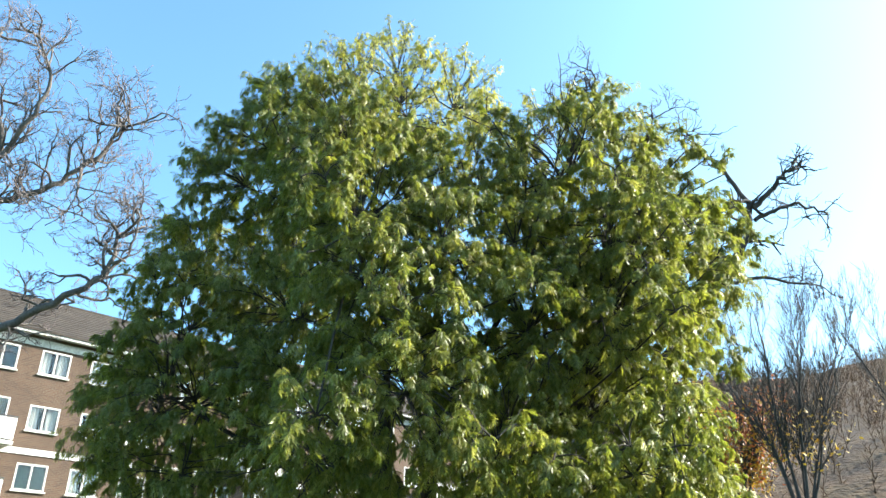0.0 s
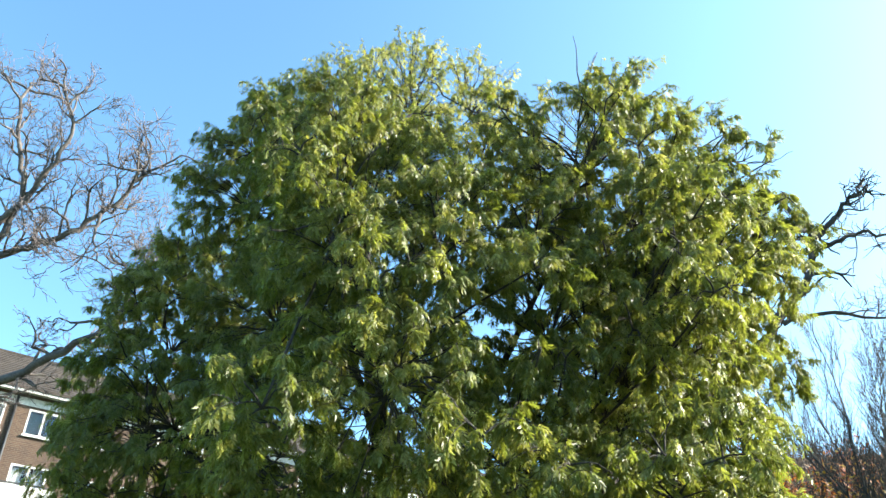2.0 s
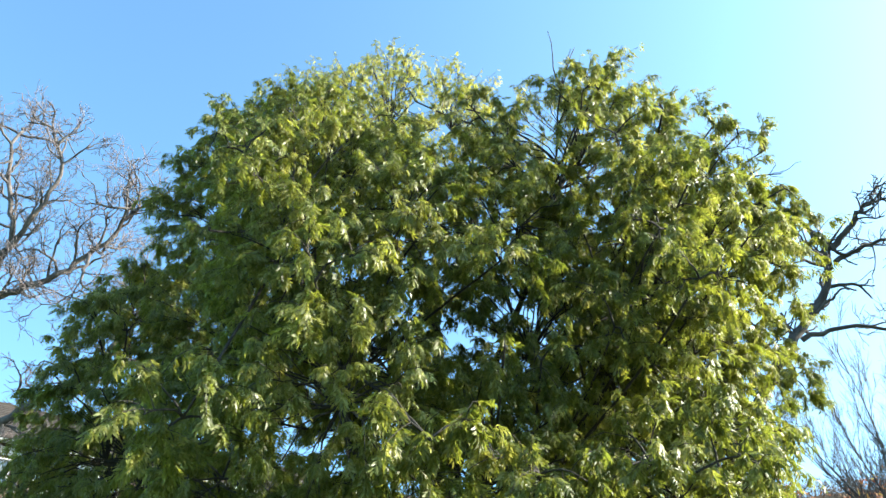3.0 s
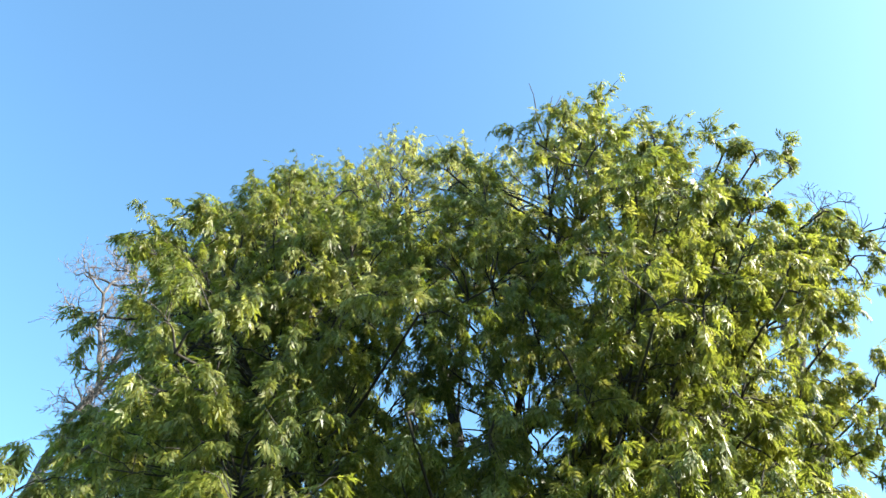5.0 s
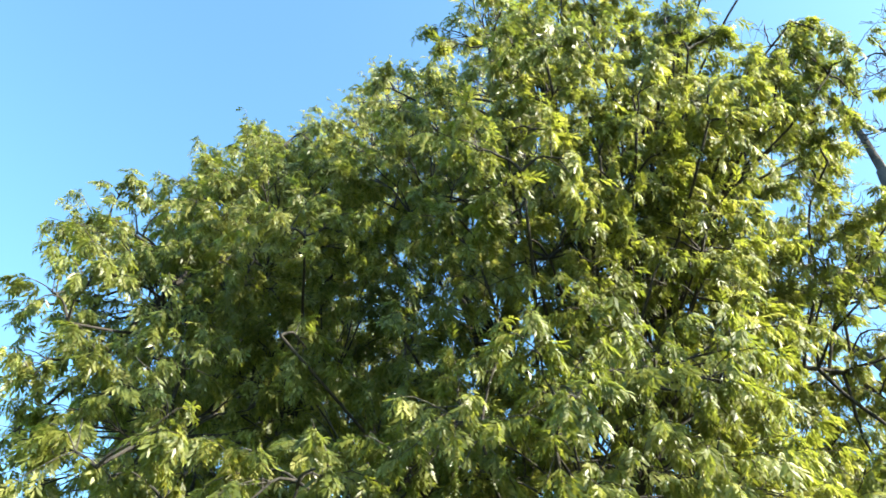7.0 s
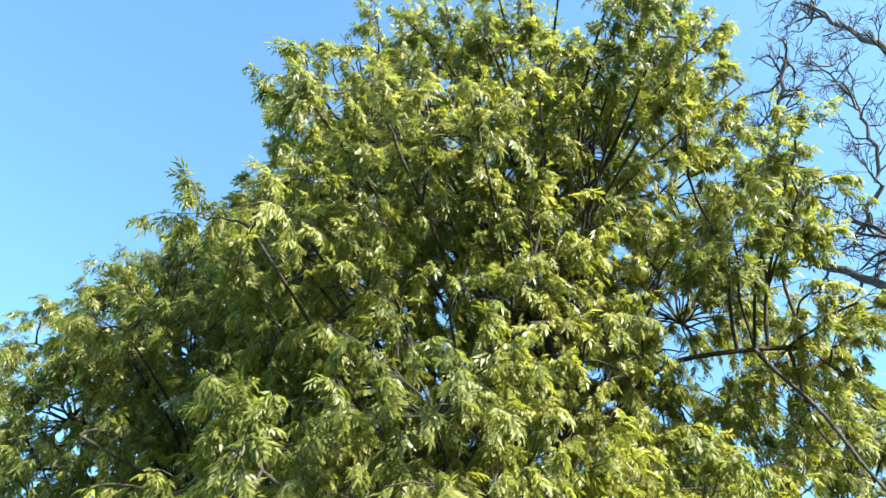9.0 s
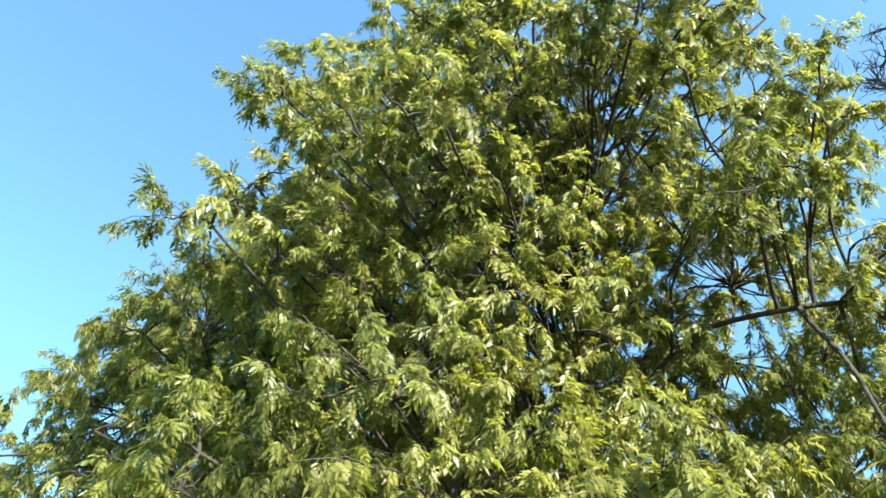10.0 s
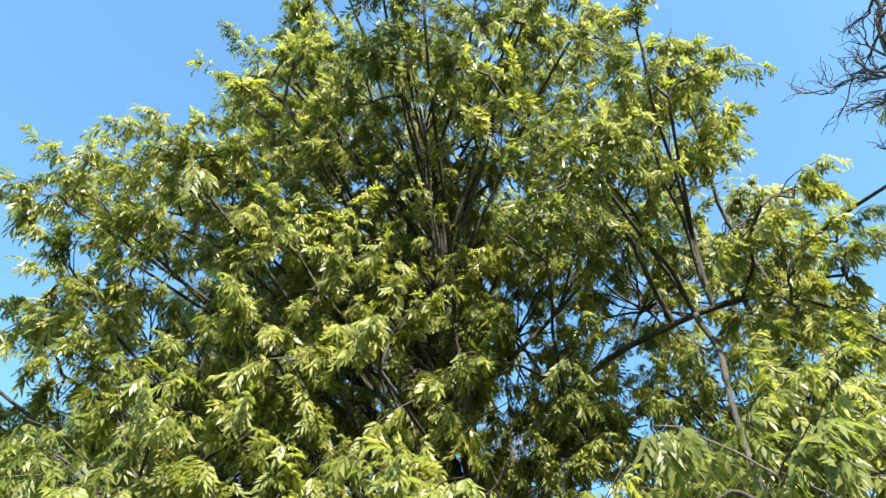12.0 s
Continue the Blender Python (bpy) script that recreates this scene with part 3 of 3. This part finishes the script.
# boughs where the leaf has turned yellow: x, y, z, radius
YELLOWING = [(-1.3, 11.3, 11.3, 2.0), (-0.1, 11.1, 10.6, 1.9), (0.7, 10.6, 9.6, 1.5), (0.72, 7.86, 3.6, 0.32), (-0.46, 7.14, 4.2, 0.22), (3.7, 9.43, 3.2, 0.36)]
# thin places in the leaf through which the boughs show: x, y, z, radius, share of leaf kept
THIN = [(-3.6, 11.1, 3.7, 1.5, 0.5), (-2.0, 10.3, 3.7, 1.3, 0.33), (-0.6, 9.8, 3.6, 0.9, 0.3), (-1.4, 9.7, 3.5, 1.1, 0.36), (-1.2, 11.9, 4.4, 1.5, 0.3), (0.2, 13.2, 4.6, 1.5, 0.35), (2.6, 10.4, 7.0, 0.8, 0.7)]
LEAFLETS = 9


def leaf_shape(rng):
    """One hanging leaf of nine slim leaflets, 1 long, along +x with its upper side to +z."""
    v = []
    for j in range(5):
        x = 0.16 + 0.15 * j
        at = Vector((x, 0, -0.12 * x * x))
        for side in ((-1, 1) if j < 4 else (0,)):
            d = Vector((0.9 + rng.uniform(-0.2, 0.2), side * rng.uniform(0.4, 0.8), rng.uniform(-0.55, 0.0))).normalized()
            length, wide = rng.uniform(0.34, 0.47), rng.uniform(0.042, 0.058)
            s = Vector((-d.y, d.x, 0)).normalized()
            up = d.cross(s) * (1 if d.cross(s).z > 0 else -1)
            mid = at + d * length * 0.45
            v += [at, mid + s * wide + up * 0.03, at + d * length - up * 0.04, mid - s * wide + up * 0.03]
    return np.array([tuple(p) for p in v])


def leaf_faces(count):
    base = np.array([(0, 1, 2, 3)]) + 4 * np.arange(LEAFLETS)[:, None]
    return (base[None] + 4 * LEAFLETS * np.arange(count)[:, None, None]).reshape(-1, 4)


def quads_mesh(name, verts, faces, mats, slots):
    me = bpy.data.meshes.new(name)
    me.vertices.add(len(verts))
    me.vertices.foreach_set("co", verts.astype(np.float32).ravel())
    me.loops.add(len(faces) * 4)
    me.loops.foreach_set("vertex_index", faces.astype(np.int32).ravel())
    me.polygons.add(len(faces))
    me.polygons.foreach_set("loop_start", np.arange(0, len(faces) * 4, 4, dtype=np.int32))
    for m in mats:
        me.materials.append(m)
    me.polygons.foreach_set("material_index", slots.astype(np.int32))
    me.update(calc_edges=True)
    return me


def crown_depth(p, centres, radii):
    """How far inside the crown's masses a point lies, and which mass holds it."""
    d = radii - np.linalg.norm(centres - p, axis=1)
    k = int(d.argmax())
    return d[k], k


def tufts(seed):
    """Centres of the leaf tufts, scattered through the outer shell of the crown, with the mass each belongs to."""
    rng = np.random.default_rng(seed)
    table = np.array(LOBES)
    centres, radii = table[:, :3], table[:, 3]
    share = radii ** 2.4 / (radii ** 2.4).sum()
    main = len(LOBES) - len(CROWN_FRONT) - len(CROWN_SIDE) - len(CROWN_HEART)
    found, owner, cells = [], [], {}
    for k in rng.choice(len(table), 20000, p=share):
        d = rng.normal(size=3)
        p = centres[k] + d / np.linalg.norm(d) * radii[k] * rng.uniform(0.2, 1.0) ** 0.5
        depth, own = crown_depth(p, centres, radii)
        if depth < (0.06 if own < main else 0.16) or p[2] < 2.75 or (depth > 0.9 and rng.random() < 0.93):
            continue
        open_air = 0.5 + 0.85 * noise.noise(Vector(p) * 1.5)
        if open_air > (0.74 if p[1] < 12.6 else 0.66) or any(np.linalg.norm(p - np.array(q[:3])) < q[3] and open_air > q[4] for q in THIN):
            continue
        gap = 0.34 if depth < 0.5 else 0.62
        cell = tuple((p // 0.66).astype(int))
        beside = [q for i in (-1, 0, 1) for j in (-1, 0, 1) for h in (-1, 0, 1) for q in cells.get((cell[0] + i, cell[1] + j, cell[2] + h), ())]
        if any(((p - q) ** 2).sum() < gap * gap for q in beside):
            continue
        cells.setdefault(cell, []).append(p)
        found.append(p)
        owner.append(own)
    return found, owner


def leafy_tree():
    rng = random.Random(21)
    foot = Vector((-0.3, 12.4, 0.0))
    tree = thing("ash_tree", tuple(foot), "broad green ash tree with drooping leaves and a yellowing top", "tree")
    stems = []
    for points, r in ((((0, 0, 0), (-0.05, 0, 1.5), (0.15, -0.05, 4.0), (0.3, -0.1, 6.6), (-0.6, -0.4, 9.8)), 0.19),
                      (((0, 0, 0.9), (0.6, -0.2, 2.0), (1.7, -0.5, 3.6), (2.75, -0.9, 5.0), (3.0, -1.1, 6.2), (3.0, -1.4, 8.0)), 0.125),
                      (((0, 0, 0.7), (-0.35, 0.0, 2.2), (-0.65, -0.1, 4.2), (-1.4, -0.5, 6.4), (-1.9, -0.7, 9.0)), 0.12),
                      (((0.15, -0.05, 3.6), (0.6, -0.6, 4.9), (1.1, -1.1, 5.8), (1.7, -1.7, 6.8), (2.1, -2.1, 7.9)), 0.07),
                      (((-0.4, 0.0, 2.9), (-0.5, -1.2, 3.7), (-0.4, -2.4, 4.4), (-0.5, -3.2, 5.2), (-0.8, -3.8, 6.0)), 0.07),
                      (((-0.3, 0.0, 2.4), (-1.6, -0.7, 3.5), (-2.9, -1.2, 4.2), (-3.8, -1.1, 4.7)), 0.065),
                      (((2.4, -0.75, 4.5), (3.1, -0.15, 5.42), (3.8, 0.38, 5.35), (4.0, 0.8, 5.4)), 0.024)):
        line = smoothed(points, 5, 3)
        t = Tubes()
        t.add(line, [max(0.022, r * (1 - 0.8 * i / len(line))) * (1.45 if i == 0 and points[0][2] == 0 else 1) for i in range(len(line))], 12)
        part("trunk" if r > 0.1 else "limb", t.mesh("trunk", BARK), tree)
        stems.append(line)
    centres, owner = tufts(7)
    # a limb into each mass of the crown
    limbs = []
    for k, (cx, cy, cz, r) in enumerate(LOBES):
        c = Vector((cx, cy, cz)) - foot
        best = None
        for line in stems:
            for p in line[4:]:
                flat = math.hypot(c.x - p.x, c.y - p.y)
                cost = flat + abs(p.z - (c.z - 0.55 * flat - 0.4)) * 1.2
                if p.z > 2.2 and (best is None or cost < best[0]):
                    best = (cost, p)
        a = best[1]
        long = (c - a).length
        l = bent(a, c, Vector((0, 0, 0.06 * long)) - Vector((c.x - a.x, c.y - a.y, 0)) * 0.10, rng, 10, 0.04)
        limbs.append((l, Tubes(), 0.010 + 0.0045 * long))
    twigs = Tubes()
    origin, axis, upper, size, tone = [], [], [], [], []
    for centre, own in zip(centres, owner):
        c = Vector(centre) - foot
        l, t, r0 = limbs[own]
        s = min(l[4:], key=lambda p: (p - c).length + 0.4 * max(0.0, p.z - c.z))
        branch = bent(s, c, (0, 0, 0.06), rng, 6, 0.07)
        t.add(branch, taper(branch, 0.012, 0.005), 5)
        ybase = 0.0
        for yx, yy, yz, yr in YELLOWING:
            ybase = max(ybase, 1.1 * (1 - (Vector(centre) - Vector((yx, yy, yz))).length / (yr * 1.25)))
        out = (c - Vector(LOBES[own][:3]) + foot)
        out = out.normalized() if out.length > 0.05 else Vector((0, 0, 1))
        bright = rng.random()
        for k in range(rng.randint(5, 7)):
            d = Vector((rng.gauss(0, 1), rng.gauss(0, 1), rng.gauss(0.2 + 1.6 * max(0.0, ybase), 0.9))) + out * 0.5
            e = c + d.normalized() * rng.uniform(0.10, 0.40)
            a = branch[rng.randint(3, 6)]
            tl = bent(a, e, (0, 0, 0.05), rng, 4, 0.05)
            twigs.add(tl, taper(tl, 0.0050, 0.0022), 3)
            way = (e - a).normalized() if (e - a).length > 0.01 else out
            for j in range(rng.randint(13, 18) if ybase < 0.35 else rng.randint(6, 9)):
                q = rng.uniform(0.35, 1.05)
                i = min(3, int(q * 4))
                p = tl[i].lerp(tl[i + 1], min(1.0, q * 4 - i))
                w = (Vector((rng.gauss(0, 0.42), rng.gauss(0, 0.42), rng.gauss(-1.1, 0.4))) + way * 0.5).normalized()
                u = Vector((rng.gauss(0, 0.5), rng.gauss(0, 0.5), 0.9)) + out * 0.7
                u = u - w * u.dot(w)
                origin.append(p)
                axis.append(w)
                upper.append(u.normalized())
                size.append(rng.uniform(0.10, 0.182) * (0.75 if ybase > 0.35 else 1.0))
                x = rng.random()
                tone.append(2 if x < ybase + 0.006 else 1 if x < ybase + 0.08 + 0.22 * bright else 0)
    for l, t, r0 in limbs:
        t.add(l, taper(l, r0, 0.010), 7)
        part("limb", t.mesh("limb", BARK), tree)
    # upright boughs that fan out inside the crown
    for k in range(18):
        line = stems[(1, 1, 0, 1, 3)[k % 5]]
        a = line[rng.randint(12, 17)] if k % 5 != 2 else line[rng.randint(10, 15)]
        w, up = rng.uniform(0, math.tau), rng.uniform(0.8, 2.6)
        d = Vector((math.cos(w), math.sin(w), up)).normalized()
        l = bent(a, a + d * rng.uniform(1.6, 2.6), (-d.x * 0.15, -d.y * 0.15, 0), rng, 9, 0.025)
        t = Tubes()
        t.add(l, taper(l, 0.024, 0.007), 7)
        for j in range(8):
            i = rng.randint(2, 9)
            side = (d + Vector((rng.gauss(0, 0.4), rng.gauss(0, 0.4), rng.gauss(0.3, 0.3)))).normalized()
            s = bent(l[i], l[i] + side * rng.uniform(0.5, 1.0), (0, 0, 0), rng, 5, 0.04)
            t.add(s, taper(s, 0.013, 0.004), 5)
        part("limb", t.mesh("limb", BARK), tree)
    part("twig_mass", twigs.mesh("twig_mass", TWIG), tree, kind="stuff")
    O = np.array([tuple(p) for p in origin])
    X = np.array([tuple(p) for p in axis])
    Z = np.array([tuple(p) for p in upper])
    Y = np.cross(Z, X)
    S, tone = np.array(size), np.array(tone)
    shapes = np.stack([leaf_shape(rng) for _ in range(6)])
    kind = np.arange(len(O)) % 6
    # leaves on the walk's side of the crown are single pieces
    F = np.array(tuple(foot))
    near = np.where((O[:, 0] + F[0] > 2.9) & (O[:, 1] + F[1] > 9.2) & (O[:, 1] + F[1] < 12.6) & (O[:, 2] < 6.6))[0]
    near = near[:: max(1, len(near) // 290)][:290]
    rest = np.setdiff1d(np.arange(len(O)), near)
    R = np.stack([X, Y, Z], 2) * S[:, None, None]
    V = np.einsum("kij,knj->kni", R[rest], shapes[kind[rest]]) + O[rest][:, None]
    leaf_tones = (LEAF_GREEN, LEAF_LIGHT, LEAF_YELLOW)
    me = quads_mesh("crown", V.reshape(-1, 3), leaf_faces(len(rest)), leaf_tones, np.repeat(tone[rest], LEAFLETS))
    part("crown", me, tree, kind="stuff")
    single = {}
    for i in near:
        key = (int(kind[i]), int(tone[i]))
        if key not in single:
            single[key] = quads_mesh("leaf", shapes[key[0]], leaf_faces(1), (leaf_tones[key[1]],), np.zeros(LEAFLETS))
        ob = part("leaf", single[key], tree)
        m = Matrix.Identity(4)
        for r_ in range(3):
            for c_ in range(3):
                m[r_][c_] = R[i][r_][c_]
            m[r_][3] = O[i][r_]
        ob.matrix_basis = m
    return tree


leafy_tree()
